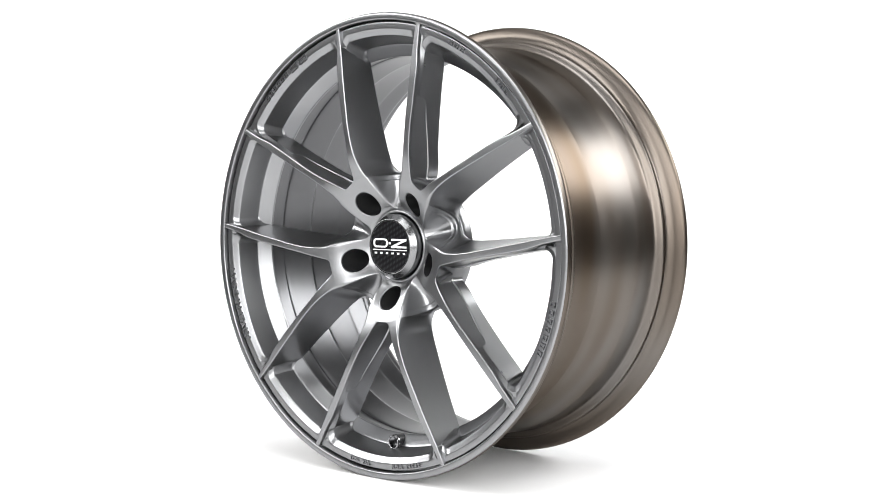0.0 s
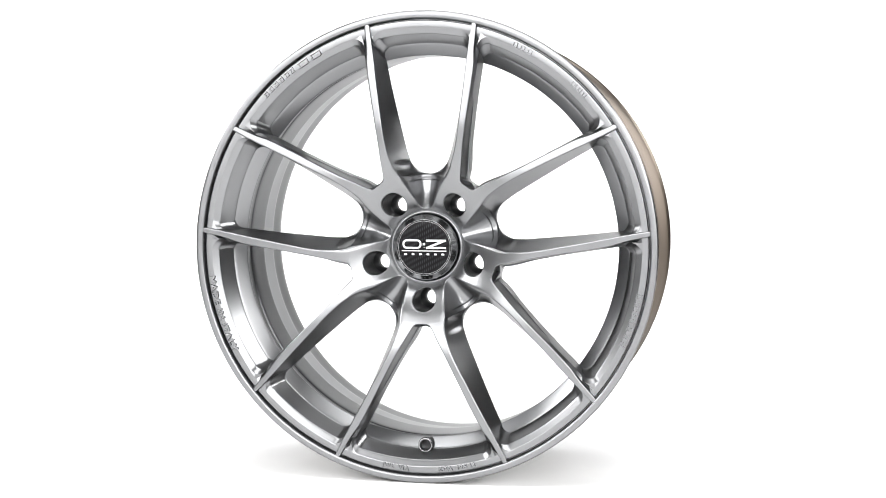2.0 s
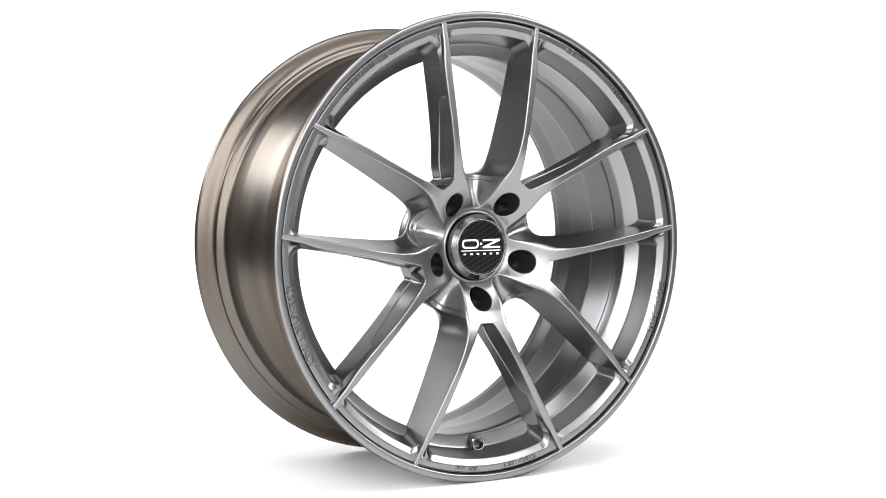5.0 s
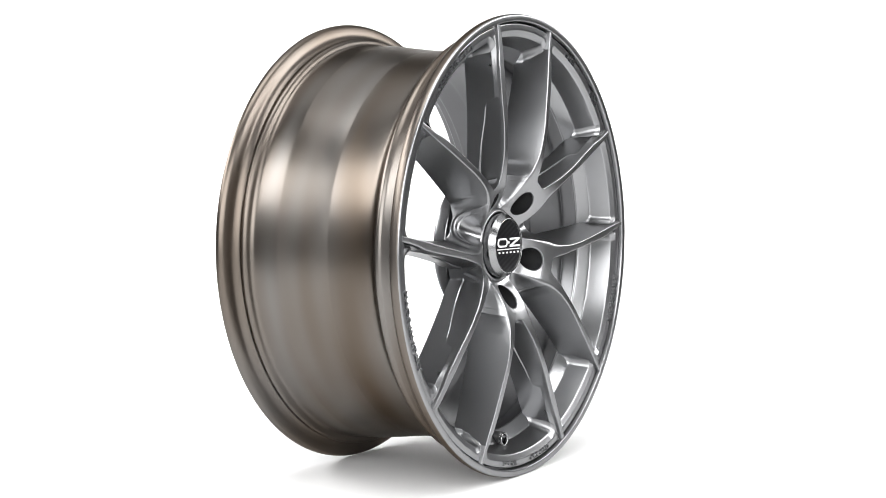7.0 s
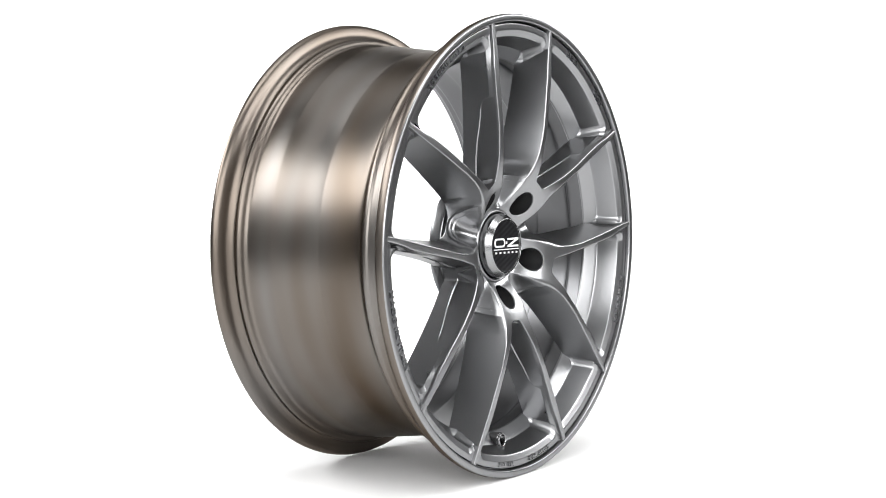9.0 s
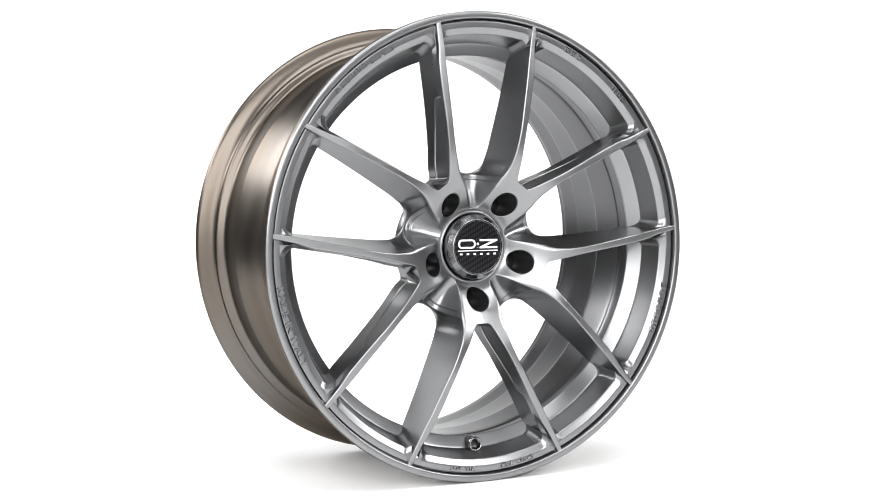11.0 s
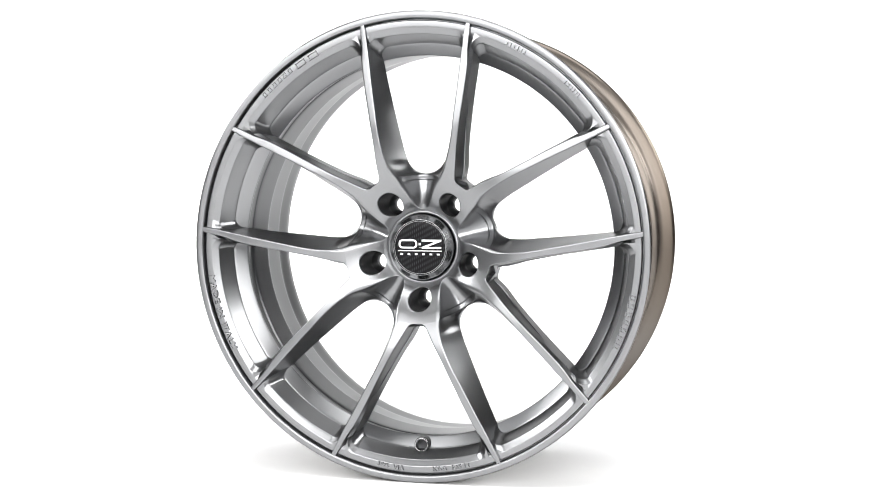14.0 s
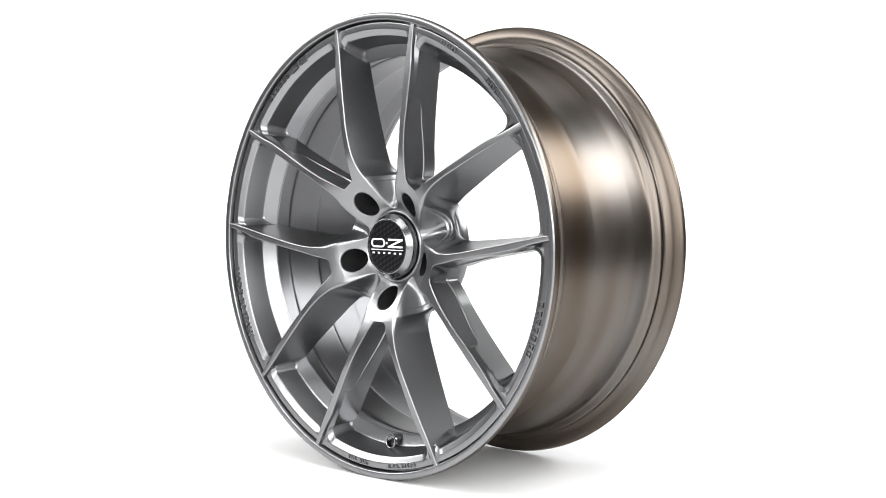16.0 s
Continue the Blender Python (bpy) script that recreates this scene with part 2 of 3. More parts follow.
def half_section(r, after):
    """The section at radius r: points (degrees, depth) from the wide window over the crest to the narrow one. after: past an edge that stands at r."""
    dc, cl = CREST(r), C_LEFT(r)
    inner_u, inner_front, inner_back = r < 0.0778 - (1e-9 if after else 0), r < 0.0797, r < 0.0838 - (1e-9 if after else 0)
    ub, du = (0.0, dc + SCOOP(r)) if inner_u else (U_BACK(r), BACK(r))
    m = r * math.pi / 180
    hole = BOLT_A ** 2 - (r - BOLT_R) ** 2
    if inner_front:
        cr = 36.0
        step = end = (36.0, dc + 0.0004)
        if abs(r - BOLT_R) < BOLT_A - (1e-9 if not after else -1e-9) or (after and hole > -1e-12 and r < BOLT_R):
            # law of cosines: where the circle of this radius meets the bolt hole
            cosv = (r * r + BOLT_R ** 2 - BOLT_A ** 2) / (2 * r * BOLT_R)
            cr = 36.0 - math.degrees(math.acos(min(1, cosv)))
            step, end = (cr, dc + 0.012), (cr, 0.066)
    elif inner_back:
        cr = C_RIGHT(r)
        step = end = (36.0, LEDGE(0.0838))
    else:
        cr = C_RIGHT(r)
        end = (V_BACK(r), BACK(r))
        gap, on_ledge = V_BACK(r) - cr, max(0.0, min(1.0, (0.1625 - r) / 0.012))
        step = (cr + gap * (0.97 - 0.35 * on_ledge * on_ledge * (3 - 2 * on_ledge)), LEDGE(r))
    A = (ub * m, du)
    B, C, D2, E = (cl * m, dc), (cr * m, dc + 0.0004), (step[0] * m, step[1]), (end[0] * m, end[1])
    D1 = C if inner_front and cr > 35.999 else (C[0] + (0.0 if inner_front else 0.0006), C[1] + 0.0042)
    D3 = D2 if step == end else (E[0], D2[1] + 0.0008)
    B2 = (cl * m + (ub - cl) * m * 0.12, dc + (du - dc) * 0.12)
    soft = max(0.0, min(1.0, (0.095 - r) / 0.018))
    w = max(0.0, min(1.0, (r - 0.1900) / 0.0100))

    pts = []
    for i, t in enumerate(FLANK_T):
        if w > 0:
            t = t * (1 - w) + w * min(0.999, max(0.0, (du - FLANK_D[i] * du / 0.041) / (du - B2[1])))
        f = t ** (1 + 1.6 * soft)
        p = (A[0] + (B2[0] - A[0]) * t, A[1] + (B2[1] - A[1]) * f)
        pts.append(p)
    reach = 0.0014 + 0.0030 * soft
    top = bend_corner(B2, B, C, reach, 6)
    pts += top
    far = bend_corner(B, C, D1, 0.0012, 5)
    for t in np.linspace(0, 1, 6)[1:-1]:
        pts.append(tuple(top[-1] + (far[0] - top[-1]) * t))
    pts += far
    pts += bend_corner(C, D1, D2, 0.0008, 4)
    pts += bend_corner(D1, D2, D3, 0.0005, 4)
    pts += bend_corner(D2, D3, E, 0.0005, 4)
    for i, t in enumerate(FLANK_T[::-1]):
        t = 1 - t
        if w > 0 and abs(E[1] - D3[1]) > 1e-9:
            t = t * (1 - w) + w * min(1.0, max(0.001, (FLANK_D[::-1][i] * E[1] / 0.041 - D3[1]) / (E[1] - D3[1])))
        pts.append((D3[0] + (E[0] - D3[0]) * t, D3[1] + (E[1] - D3[1]) * t))
    return [(p[0] / m, p[1]) for p in pts]


def half_sector():
    """Rows of the half sector, from the cap outwards, with unit normals."""
    cut = [0.0778, 0.0797, 0.0838, BOLT_R - BOLT_A, BOLT_R + BOLT_A]
    rs = list(np.linspace(0.0335, 0.0425, 6)) + list(np.linspace(0.0700, 0.0795, 20)) + [0.07985, 0.0801, 0.0805, 0.0810, 0.0818, 0.0826, 0.0834, 0.0404, 0.0406, 0.0408, 0.0412, 0.0418]
    rs += [0.0779, 0.0780, 0.0782, 0.0785, 0.0792, 0.08385, 0.0840, 0.0843, 0.0847, 0.0852, 0.086, 0.088, SEAM] + list(np.linspace(0.0925, 0.205, 46))
    rs += list(np.linspace(0.2060, 0.2178, 18)) + [0.2182, 0.2186, 0.2190, 0.2194, 0.2198, 0.2204, 0.2211, 0.2218, 0.2226, 0.2236, 0.2246, 0.2256, 0.2266, 0.2276, 0.2286, 0.2296, 0.2304, 0.2345, 0.2385]
    rs += [0.1615, 0.1625, 0.1635, 0.1642, 0.1650, 0.1658, 0.1666, 0.1675]
    rs += [BOLT_R - BOLT_A * math.cos(a) for a in np.linspace(0, math.pi, 27)[1:-1]]
    rows = []
    for r in sorted(set(np.round(rs, 6))):
        if min(abs(r - c) for c in cut) > 1e-5:
            rows.append((r, half_section(r, False)))
    for c in cut:
        rows += [(c - 1e-6, half_section(c - 1e-6, False)), (c + 1e-6, half_section(c + 1e-6, True))]
    rows.sort(key=lambda q: q[0])
    return rows


ROWS = half_sector()
RAD = np.array([r for r, _ in ROWS])
DEG = np.array([[p[0] for p in s] for _, s in ROWS])
DEP = np.array([[p[1] for p in s] for _, s in ROWS])
XYZ = np.stack([RAD[:, None] * np.sin(np.radians(DEG)), DEP, RAD[:, None] * np.cos(np.radians(DEG))], -1)


def grid_normals(p):
    n = np.zeros_like(p)
    a, b, c, d = p[:-1, :-1], p[:-1, 1:], p[1:, 1:], p[1:, :-1]
    f = np.cross(c - a, d - b)
    for s in ((slice(None, -1), slice(None, -1)), (slice(None, -1), slice(1, None)), (slice(1, None), slice(1, None)), (slice(1, None), slice(None, -1))):
        n[s] += f
    # along the two mirror lines the surface runs straight on
    for deg, side in ((0.0, np.array([1.0, 0, 0])), (36.0, np.array([math.cos(radians(36)), 0, -math.sin(radians(36))]))):
        on = np.abs(DEG - deg) < 1e-4
        n[on] -= (n[on] @ side)[:, None] * side
    n /= np.linalg.norm(n, axis=-1, keepdims=True) + 1e-12
    # points that fall together share one normal
    for i in range(len(p)):
        for j in range(1, p.shape[1]):
            if np.linalg.norm(p[i, j] - p[i, j - 1]) < 1e-7:
                n[i, j] = n[i, j - 1]
    for i in range(len(p) - 1):
        if RAD[i + 1] - RAD[i] < 5e-6:
            for j in range(p.shape[1]):
                if np.linalg.norm(p[i, j] - p[i + 1, j]) < 2e-5:
                    n[i, j] = n[i + 1, j] = (n[i, j] + n[i + 1, j]) / (np.linalg.norm(n[i, j] + n[i + 1, j]) + 1e-12)
    return n


NRM = grid_normals(XYZ)
if NRM[30, 12, 1] > 0:
    NRM = -NRM


FILLET_D = (0.0049, 0.0054, 0.0060, 0.0068, 0.0076, 0.0083, 0.0090, 0.0102, 0.0140, 0.0180, 0.0220, 0.0260, 0.0302, 0.0316, 0.0322, 0.0370, 0.0420)


def corner_fillet(wide):
    """The rounded corner of a window between a spoke's flank and the flange's wall: points and normals by depth, and the flat corner above it."""
    P, N, top = [], [], []
    for d in FILLET_D:
        wall = WALL(min(d, 0.0322)) + 0.0002
        R = CORNER + 0.4 * max(0.0, wall - 0.2230)
        rc = wall - R
        if wide:
            dc, du = CREST(0.21), BACK(0.21)
            flank = C_LEFT(0.21) + (U_BACK(0.21) - C_LEFT(0.21)) * (d - dc) / (du - dc) + 0.03
            mid = flank - math.degrees(math.asin(R / rc))
        else:
            rise = max(0.0, min(1.0, (d - 0.0045) / 0.0042))
            flank = C_RIGHT(0.21) + 0.16 + (V_BACK(0.21) - C_RIGHT(0.21) - 0.16) * rise - 0.03
            mid = flank + math.degrees(math.asin(R / rc))
        turn, way = radians(mid), (1 if wide else -1)
        out = np.array([math.sin(turn), 0, math.cos(turn)])
        side = np.array([math.cos(turn), 0, -math.sin(turn)]) * way
        lean = math.asin(R / rc)
        row = [out * math.cos(a) + side * math.sin(a) for a in np.linspace(0, math.pi / 2 + lean, 13)]
        P.append([rc * out + R * v + np.array([0, d, 0]) for v in row])
        tilt = 1.08 if d < 0.0080 else 0.70 if d < 0.0088 else 0.32 if d < 0.0310 else 0.60     # towards the front: chamfer, its edge, wall, its end
        tilts = np.linspace(tilt, min(tilt, 0.42), len(row))
        N.append([-v * math.cos(w) - np.array([0, math.sin(w), 0]) for v, w in zip(row, tilts)])
        if not top:
            a = radians(flank)
            top = [(wall + 0.0006) * np.array([math.sin(a), 0, math.cos(a)]) + np.array([0, d, 0])]
    return np.array(P), np.array(N), top[0]


FILLETS = [corner_fillet(True), corner_fillet(False)]


def star_piece(lo, hi, turns, name, close_back):
    """The rows with radius lo..hi, at each (degrees, mirrored) of turns, as one mesh."""
    pick = np.where((RAD >= lo - 1e-9) & (RAD <= hi + 1e-9))[0]
    P, N = XYZ[pick], NRM[pick]
    nr, nc = P.shape[:2]
    verts, norms, faces = [], [], []
    for deg, flip in turns:
        base = len(verts)
        ca, sa = math.cos(radians(deg)), math.sin(radians(deg))
        sgn = -1.0 if flip else 1.0

        def turned(v):
            x, y, z = v[..., 0] * sgn, v[..., 1], v[..., 2]
            return np.stack([x * ca + z * sa, y, -x * sa + z * ca], -1)
        q = turned(P).reshape(-1, 3) + np.array([AXLE.x, FRONT, AXLE.z])
        verts += list(q)
        norms += list(turned(N).reshape(-1, 3))
        for i in range(nr - 1):
            for j in range(nc - 1):
                f = [base + i * nc + j, base + i * nc + j + 1, base + (i + 1) * nc + j + 1, base + (i + 1) * nc + j]
                keep = []
                for k in f:
                    if not any(np.linalg.norm(verts[k] - verts[o]) < 2e-6 for o in keep):
                        keep.append(k)
                if len(keep) > 2:
                    faces.append(keep[::-1] if not flip else keep)
        if close_back:
            b0 = len(verts)
            back = np.array([0, 1.0, 0])
            for i in range(nr):
                for j in (0, nc - 1):
                    verts.append(verts[base + i * nc + j])
                    norms.append(back)
            for i in range(nr - 1):
                f = [b0 + 2 * i, b0 + 2 * i + 1, b0 + 2 * i + 3, b0 + 2 * i + 2]
                faces.append(f if not flip else f[::-1])
            shift = np.array([AXLE.x, FRONT, AXLE.z])
            for FP, FN, corner in FILLETS:
                f0, (fr, fc) = len(verts), FP.shape[:2]
                verts += list(turned(FP).reshape(-1, 3) + shift)
                norms += list(turned(FN).reshape(-1, 3))
                faces += [[f0 + i * fc + j, f0 + i * fc + j + 1, f0 + (i + 1) * fc + j + 1, f0 + (i + 1) * fc + j] for i in range(fr - 1) for j in range(fc - 1)]
                c0 = len(verts)
                verts += [turned(corner) + shift] + list(turned(FP[0]) + shift)
                norms += [-back] * (fc + 1)
                faces += [[c0, c0 + 1 + j, c0 + 2 + j] for j in range(fc - 1)]
    return welded(verts, faces, norms, name)


def welded(verts, faces, norms, name):
    """One mesh of pieces that touch: points at the same place with like normals become one, and faces look the way their normals do."""
    V, N = np.array(verts), np.array(norms)
    keys, index, new_v, new_n = {}, [], [], []
    for v, n in zip(V, N):
        k = (*np.round(v * 5e4).astype(int), *np.round(n * 0.8).astype(int))
        if k not in keys:
            keys[k] = len(new_v)
            new_v.append(v)
            new_n.append(n * 0)
        index.append(keys[k])
        new_n[keys[k]] = new_n[keys[k]] + n
    out = []
    for f in faces:
        g = []
        for k in f:
            if index[k] not in g:
                g.append(index[k])
        if len(g) < 3:
            continue
        a, b, c = (new_v[g[k]] for k in (0, 1, 2))
        up = np.cross(b - a, c - a)
        if len(g) > 3:
            up = np.cross(c - a, new_v[g[3]] - b)
        out.append(g if up @ sum(new_n[k] for k in g) > 0 else g[::-1])
    new_n = [n / (np.linalg.norm(n) + 1e-12) for n in new_n]
    return mesh_from(new_v, out, name, SILVER, new_n)


hub = part("hub", star_piece(0.0335, SEAM, [(72 * k, f) for k in range(5) for f in (False, True)], "hub", False), wheel, "silver hub face with five bolt holes and scooped pockets")
part("mounting_pad", lathe([(0.0440, 0.0690), (0.0520, 0.0690), (0.0550, 0.0700), (0.0560, 0.0742), (0.0580, 0.0752), (0.0690, 0.0752), (0.0715, 0.0738), (0.0715, 0.0685)], "mounting_pad", SILVER, seg=96), hub)


def back_plate():
    """The flat pad behind the hub, open round the five bolt seats and the centre bore."""
    rs = sorted(set(list(np.linspace(0.0345, 0.0434, 4)) + list(np.linspace(0.0686, 0.0735, 3)) + [BOLT_R - BOLT_A * math.cos(a) for a in np.linspace(0, math.pi, 15)]))
    verts, faces = [], []
    for k in range(5):
        for sg in (-1, 1):
            base = len(verts)
            for r in rs:
                cosv = min(1.0, (r * r + BOLT_R ** 2 - BOLT_A ** 2) / (2 * r * BOLT_R))
                cr = 36 - math.degrees(math.acos(cosv)) if abs(r - BOLT_R) < BOLT_A else 36
                verts += [place(r, 72 * k + sg * cr * t, 0.0708) for t in (0, 0.5, 1)]
            for i in range(len(rs) - 1):
                for j in range(2):
                    faces.append((base + 3 * i + j, base + 3 * i + j + 1, base + 3 * i + 4 + j, base + 3 * i + 3 + j))
    return mesh_from(verts, faces, "back_plate", SILVER)


part("back_plate", back_plate(), hub)


def turned_at(base, axis, profile, name, material, seg=32, times=1, sharp=35):
    """Turn a profile of (height along the axis, radius) about an axis through base."""
    axis = Vector(axis).normalized()
    u = axis.orthogonal().normalized()
    w = axis.cross(u)
    prof = rounded(profile, times)
    n = len(prof)
    verts = [Vector(base) + axis * h + (u * math.cos(2 * math.pi * k / seg) + w * math.sin(2 * math.pi * k / seg)) * r for k in range(seg) for h, r in prof]
    faces = [(k * n + j, ((k + 1) % seg) * n + j, ((k + 1) % seg) * n + j + 1, k * n + j + 1) for k in range(seg) for j in range(n - 1)]
    return mesh_from(verts, faces, name, material, sharp=sharp)


def bolt_seat(seg=48):
    """A stepped bore whose mouth follows the sloping hub face; its axis stands at the top of the wheel."""
    verts, faces = [], []
    for k in range(seg):
        a = 2 * math.pi * k / seg
        rows = [(0.0, BOLT_A - 0.0003), (0.056, BOLT_A - 0.0005), (0.0575, 0.0112), (0.0625, 0.0078), (0.0640, 0.0075), (0.0712, 0.0074), (0.0714, 0.0128)]
        for d, b in rows:
            x, z = b * math.sin(a), BOLT_R + b * math.cos(a)
            verts.append((x, d if d else CREST(math.hypot(x, z)) + 0.0016, z))
        n = len(rows)
        faces += [(k * n + j, ((k + 1) % seg) * n + j, ((k + 1) % seg) * n + j + 1, k * n + j + 1) for j in range(n - 1)]
    return verts, faces


SEAT_V, SEAT_F = bolt_seat()
for k in range(5):
    turn = Matrix.Rotation(radians(36 + 72 * k), 3, "Y")
    seat = [Vector((AXLE.x, FRONT, AXLE.z)) + turn @ Vector(v) for v in SEAT_V]
    # near-black sleeve up to the mouth carries the hole's shade in its colour
    part("bolt_seat", mesh_from(seat, SEAT_F, "bolt_seat", BORE, sharp=35), hub, "bored bolt seat")

for k in range(5):
    for f in (False, True):
        part("spoke", star_piece(SEAM, 0.2385, [(72 * k, f)], "spoke", True), wheel)

# ---- centre cap ----
part("hub_collar", lathe([(0.0400, 0.0352), (0.0356, 0.0353), (0.0338, 0.0361), (0.0333, 0.0373), (0.0338, 0.0386), (0.0378, 0.0404)], "hub_collar", SILVER, seg=96), hub)
cap = part("centre_cap", lathe([(0.0400, 0.0349), (0.0345, 0.0347), (0.0290, 0.0345), (0.0272, 0.0340), (0.0262, 0.0332), (0.0225, 0.0303), (0.0215, 0.0296), (0.0212, 0.0291), (0.0216, 0.0288), (0.0230, 0.0286)], "centre_cap", CAPRING, seg=96), wheel, "satin silver centre cap with black woven disc")
part("cap_disc", lathe([(0.0220, 0.0004), (0.0220, 0.0100), (0.0222, 0.0200), (0.0225, 0.0284), (0.0232, 0.0288)], "cap_disc", CARBON, seg=96, times=1), cap, "glossy black woven carbon disc")
part("cap_line", lathe([(0.0226, 0.0272), (0.0219, 0.0274), (0.0219, 0.0281), (0.0226, 0.0283)], "cap_line", CAPRING, seg=96, times=0), cap)


def prism(outline, d0, d1, name, material):
    """A flat plate with this outline of (x, z) about the axle, from depth d0 (front) to d1."""
    n = len(outline)
    verts = [(AXLE.x + x, FRONT + d, AXLE.z + z) for d in (d0, d1) for x, z in outline]
    faces = [tuple(range(n))] + [(k, k + n, (k + 1) % n + n, (k + 1) % n) for k in range(n)]
    me = mesh_from(verts, faces, name, material)
    for p in me.polygons:
        p.use_smooth = False
    return me


def stadium_ring(x0, x1, z0, z1, w, d0, d1, name, material, seg=12):
    def loop(k):
        a0, a1, b0, b1 = x0 + k, x1 - k, z0 + k, z1 - k
        r, mid = (b1 - b0) / 2 * 0.9, (b0 + b1) / 2
        pts = []
        for cx, cz, s0 in ((a1 - r, b1 - r, 0), (a0 + r, b1 - r, 90), (a0 + r, b0 + r, 180), (a1 - r, b0 + r, 270)):
            pts += [(cx + r * math.cos(radians(s0 + 90 * i / seg)), cz + r * math.sin(radians(s0 + 90 * i / seg))) for i in range(seg + 1)]
        return pts
    A, B = loop(0), loop(w)
    n = len(A)
    verts = [(AXLE.x + x, FRONT + d, AXLE.z + z) for d in (d0, d1) for L in (A, B) for x, z in L]
    faces = []
    for k in range(n):
        j = (k + 1) % n
        faces += [(k, j, n + j, n + k), (k, 2 * n + k, 2 * n + j, j), (n + k, n + j, 3 * n + j, 3 * n + k)]
    me = mesh_from(verts, faces, name, material)
    for p in me.polygons:
        p.use_smooth = False
    return me


def box_outline(x0, x1, z0, z1):
    return [(x0, z0), (x1, z0), (x1, z1), (x0, z1)]


F0, F1 = 0.02155, 0.0226
part("emblem", stadium_ring(-0.0233, -0.0030, -0.0012, 0.0084, 0.0018, F0, F1, "emblem", WHITE), cap, "white printed emblem ring")
part("emblem", prism(box_outline(-0.0014, 0.0010, 0.0024, 0.0048), F0, F1, "emblem", WHITE), cap)
part("emblem", prism([(0.0020, 0.0084), (0.0232, 0.0084), (0.0232, 0.0066), (0.0082, 0.0007), (0.0232, 0.0007), (0.0232, -0.0012), (0.0020, -0.0012), (0.0020, 0.0005), (0.0168, 0.0064),
                      (0.0020, 0.0064)], F0, F1, "emblem", WHITE), cap, "white printed zigzag emblem")
part("emblem", prism(box_outline(-0.0238, 0.0238, -0.0040, -0.0031), F0, F1, "emblem", WHITE), cap)
for k in range(6):
    x = -0.0200 + 0.0080 * k
    part("emblem", prism(box_outline(x - 0.0014, x + 0.0014, -0.0080, -0.0062), F0, F1, "emblem", WHITE), cap)


# ---- raised lettering on the flange; it runs anticlockwise with its feet outwards ----
def flange_depth(r):
    return 0.0049 - (r - 0.2300) * 0.030 if r > 0.2300 else 0.0050 + (0.2300 - r) * 0.08


def bent(me, r_foot, deg_from, deg_to, height, raise_by, name, material, scale_to=True):
    """Lay a flat drawing (x along, y up, z out) on the flange between two angles, anticlockwise from the right."""
    co = np.array([v.co[:] for v in me.vertices])
    x0, x1, y0, y1 = co[:, 0].min(), co[:, 0].max(), co[:, 1].min(), co[:, 1].max()
    z1 = max(co[:, 2].max(), 1e-6)
    for v, (x, y, z) in zip(me.vertices, co):
        phi = deg_from + (deg_to - deg_from) * (x - x0) / (x1 - x0)
        r = r_foot - height * (y - y0) / (y1 - y0)
        v.co = place(r, 90 - phi, flange_depth(r) - raise_by * (1.0 if z > 0.9 * z1 else 0.15 if z > 0 else -0.5))
    me.materials.clear()
    me.materials.append(material)
    me.name = name
    me.update()
    return me


def words(text):
    cu = bpy.data.curves.new("words", "FONT")
    cu.body, cu.size, cu.extrude, cu.resolution_u, cu.space_character = text, 1.0, 0.05, 3, 1.16
    cu.bevel_depth, cu.bevel_resolution, cu.offset = 0.030, 0, 0.012
    ob = new("words", cu)
    me = bpy.data.meshes.new_from_object(ob.evaluated_get(bpy.context.evaluated_depsgraph_get()))
    bpy.data.objects.remove(ob)
    return me


def bars(widths, gap=0.35):
    """Plain raised bars in place of writing."""
    bm = bmesh.new()
    x = 0.0
    for w in widths:
        k = 0.25
        for cx, cy, sx, sy in ((w / 2, k / 2, w, k), (w / 2, 1 - k / 2, w, k), (k / 2, 0.5, k, 1 - 2 * k), (w - k / 2, 0.5, k, 1 - 2 * k)):
            made = bmesh.ops.create_cube(bm, size=1, matrix=Matrix.LocRotScale((x + cx, cy, 0), None, (sx, sy, 0.1)))
            for v in made["verts"]:
                if v.co.z > 0:
                    v.co.x += 0.05 if v.co.x < x + cx else -0.05
                    v.co.y += 0.05 if v.co.y < cy else -0.05
        x += w + gap
    me = bpy.data.meshes.new("bars")
    bm.to_mesh(me)
    bm.free()
    return me


def flange_mark(me, a0, a1, foot=0.2345, height=0.0068):
    part("lettering", bent(me, foot, a0, a1, height, 0.0020, "lettering", SILVER), wheel, "raised silver lettering")


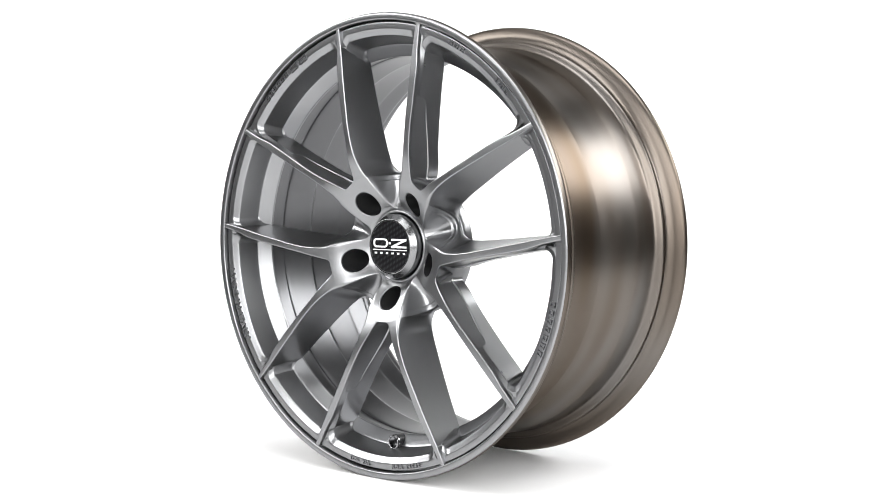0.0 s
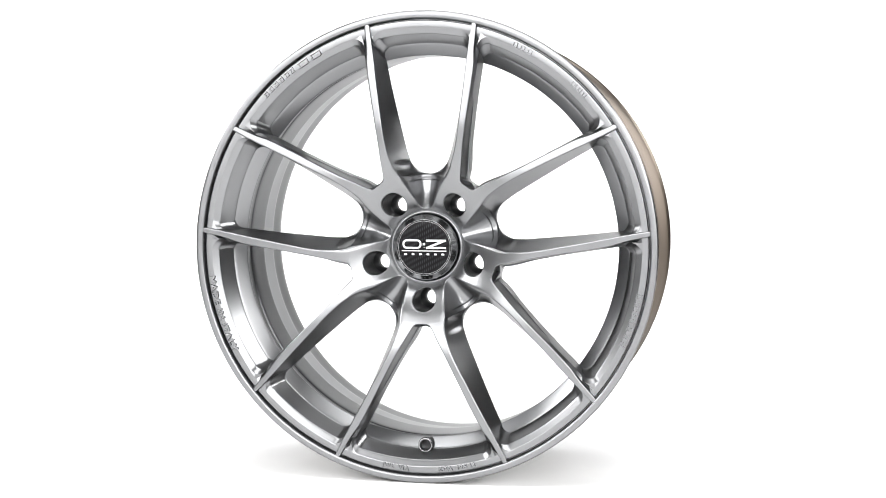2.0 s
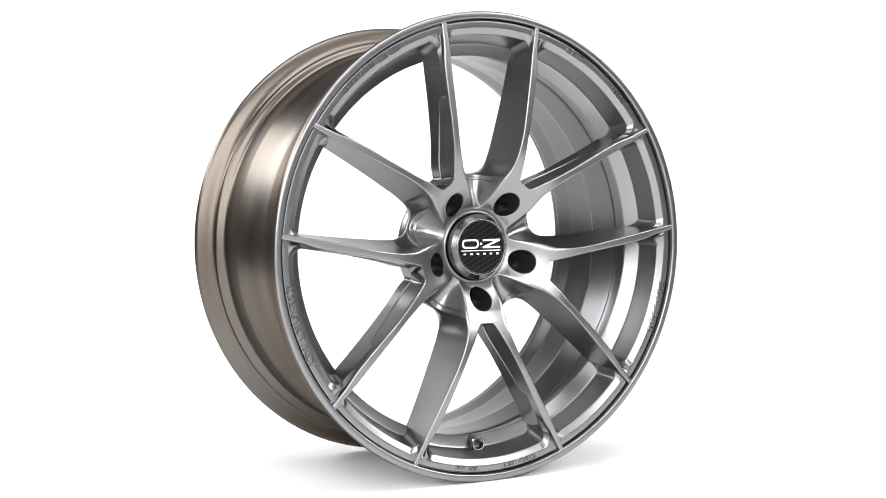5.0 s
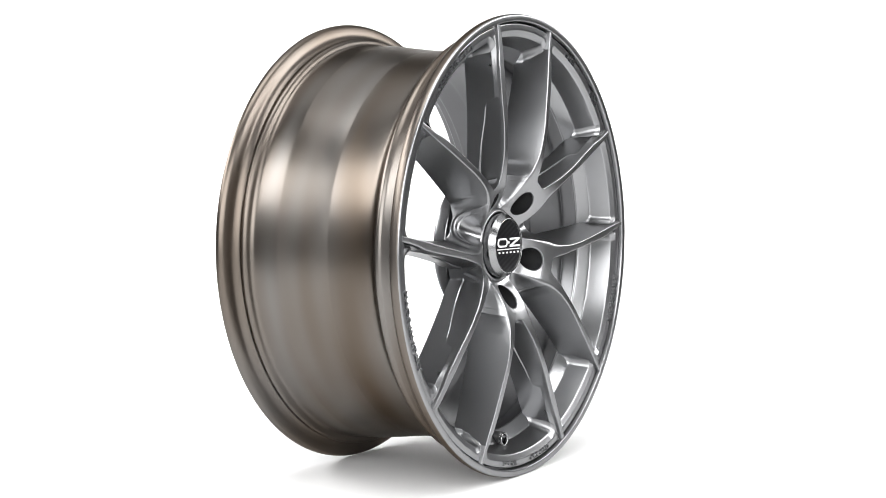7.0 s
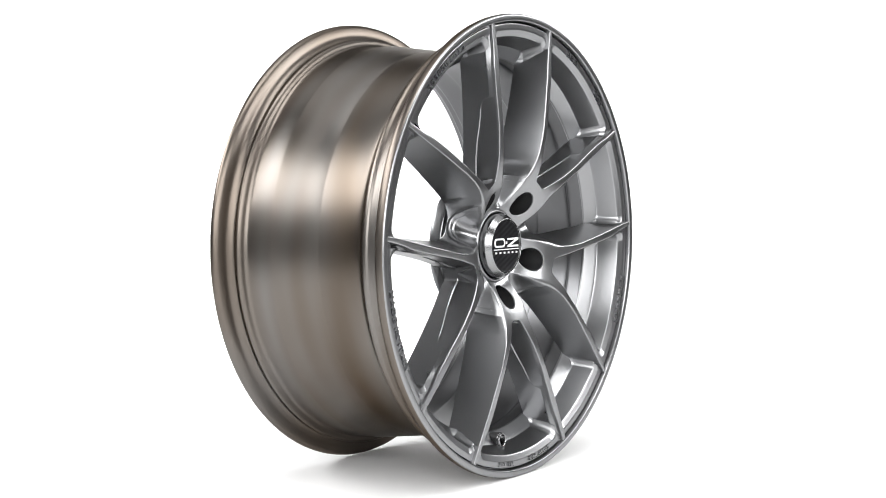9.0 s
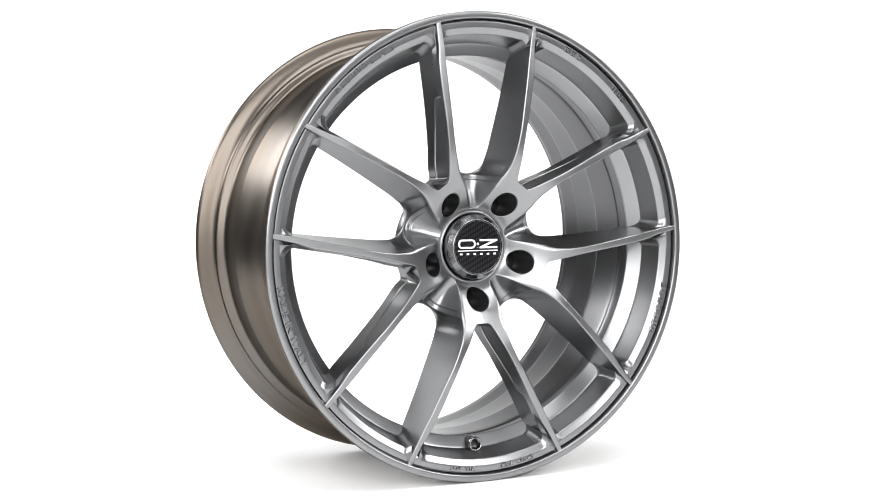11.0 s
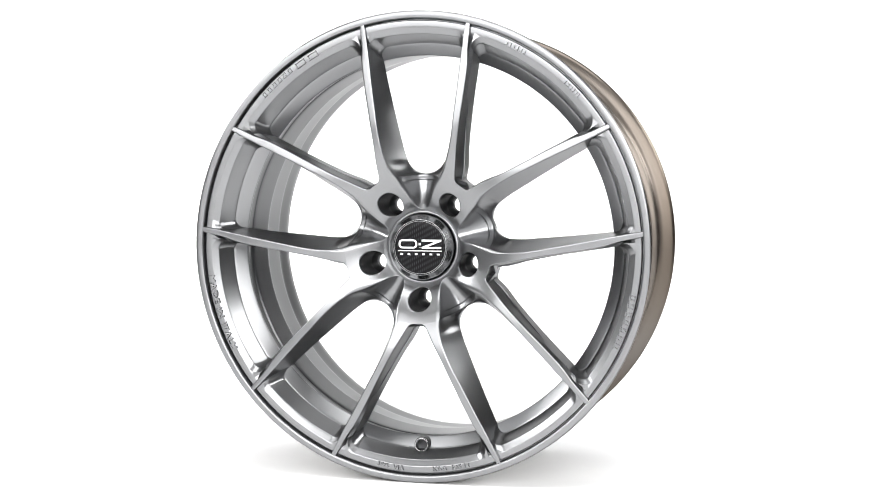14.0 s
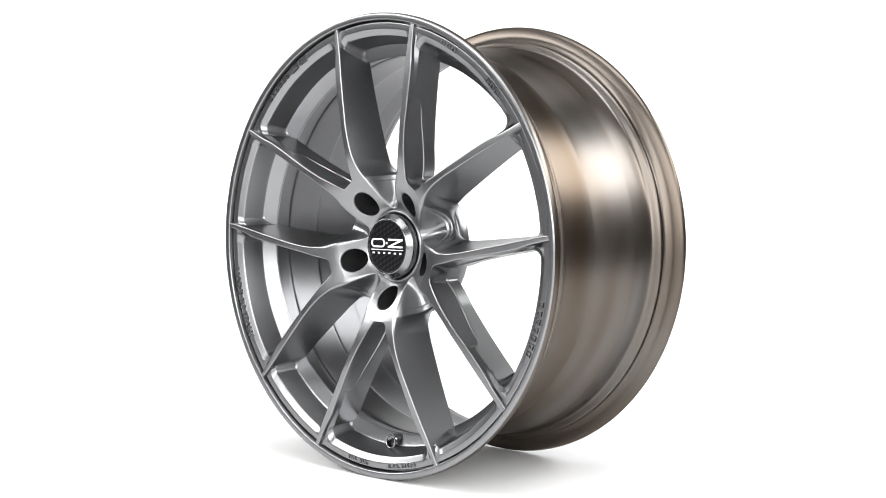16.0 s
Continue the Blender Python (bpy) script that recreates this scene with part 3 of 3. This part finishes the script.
flange_mark(words("MADE IN ITALY"), 188.0, 209.0)
flange_mark(words("JWL"), 259.6, 262.9, 0.2340, 0.0050)
flange_mark(words("VIA"), 263.9, 266.9, 0.2340, 0.0050)
flange_mark(words("KBA 49542"), 274.6, 284.6, 0.2340, 0.0050)
flange_mark(bars([1.6], 0.5), 117.6, 120.6)
flange_mark(bars([1.6], 0.5), 121.6, 124.6)
flange_mark(bars([0.7] * 6), 126.0, 136.6, 0.2345, 0.0058)
flange_mark(bars([0.8] * 3), 59.8, 65.4, 0.2345, 0.0060)
flange_mark(bars([0.8, 0.8, 0.5, 0.3]), 42.3, 47.4, 0.2345, 0.0058)
flange_mark(bars([0.75] * 7), -25.2, -11.0, 0.2345, 0.0066)

# ---- tyre valve ----
VAX = (0, -1.0, 0.04)
VB = place(0.2106, 180.0, 0.0352)
valve = part("valve", turned_at(VB, VAX, [(-0.010, 0.0084), (0.0050, 0.0084), (0.0054, 0.0080), (0.0054, 0.0074)], "valve", BORE), wheel, "short metal tyre valve")
part("valve_cap", turned_at(VB, VAX, [(0.0040, 0.0078), (0.0078, 0.0078), (0.0090, 0.0074), (0.0092, 0.0066), (0.0088, 0.0060), (0.0070, 0.0055), (-0.0045, 0.0055)], "valve_cap", CHROME), valve, "round metal valve collar")
# dark colour stands in for what the polished valve end would mirror
part("valve_core", turned_at(VB, VAX, [(-0.0040, 0.0056), (-0.0040, 0.0001)], "valve_core", BORE, times=0), valve, "valve end with a dark reflection put into its colour")


# ---- the turn of the wheel ----
TURN = [(0.0, -40.0), (0.5, -33.05), (1.0, -26.3), (1.5, -19.3), (2.0, -12.0), (2.5, -4.75), (3.0, 2.1), (3.5, 9.0), (4.0, 16.1), (5.25, 33.3), (6.5, 50.5), (7.0, 57.88), (7.5, 64.55),
        (7.8, 68.6), (7.9, 69.65), (8.0, 68.67), (8.5, 61.7), (9.0, 54.8), (10.25, 37.4), (11.5, 19.95), (12.0, 12.8), (12.5, 6.1), (13.0, -0.85), (13.5, -7.9), (14.0, -15.12), (14.5, -22.36),
        (15.0, -29.28), (15.5, -36.13), (16.0, -42.95)]


def motions():
    walk(wheel, [(t, pose(0, 0, 0, 0, 0, a)) for t, a in TURN])


motions()
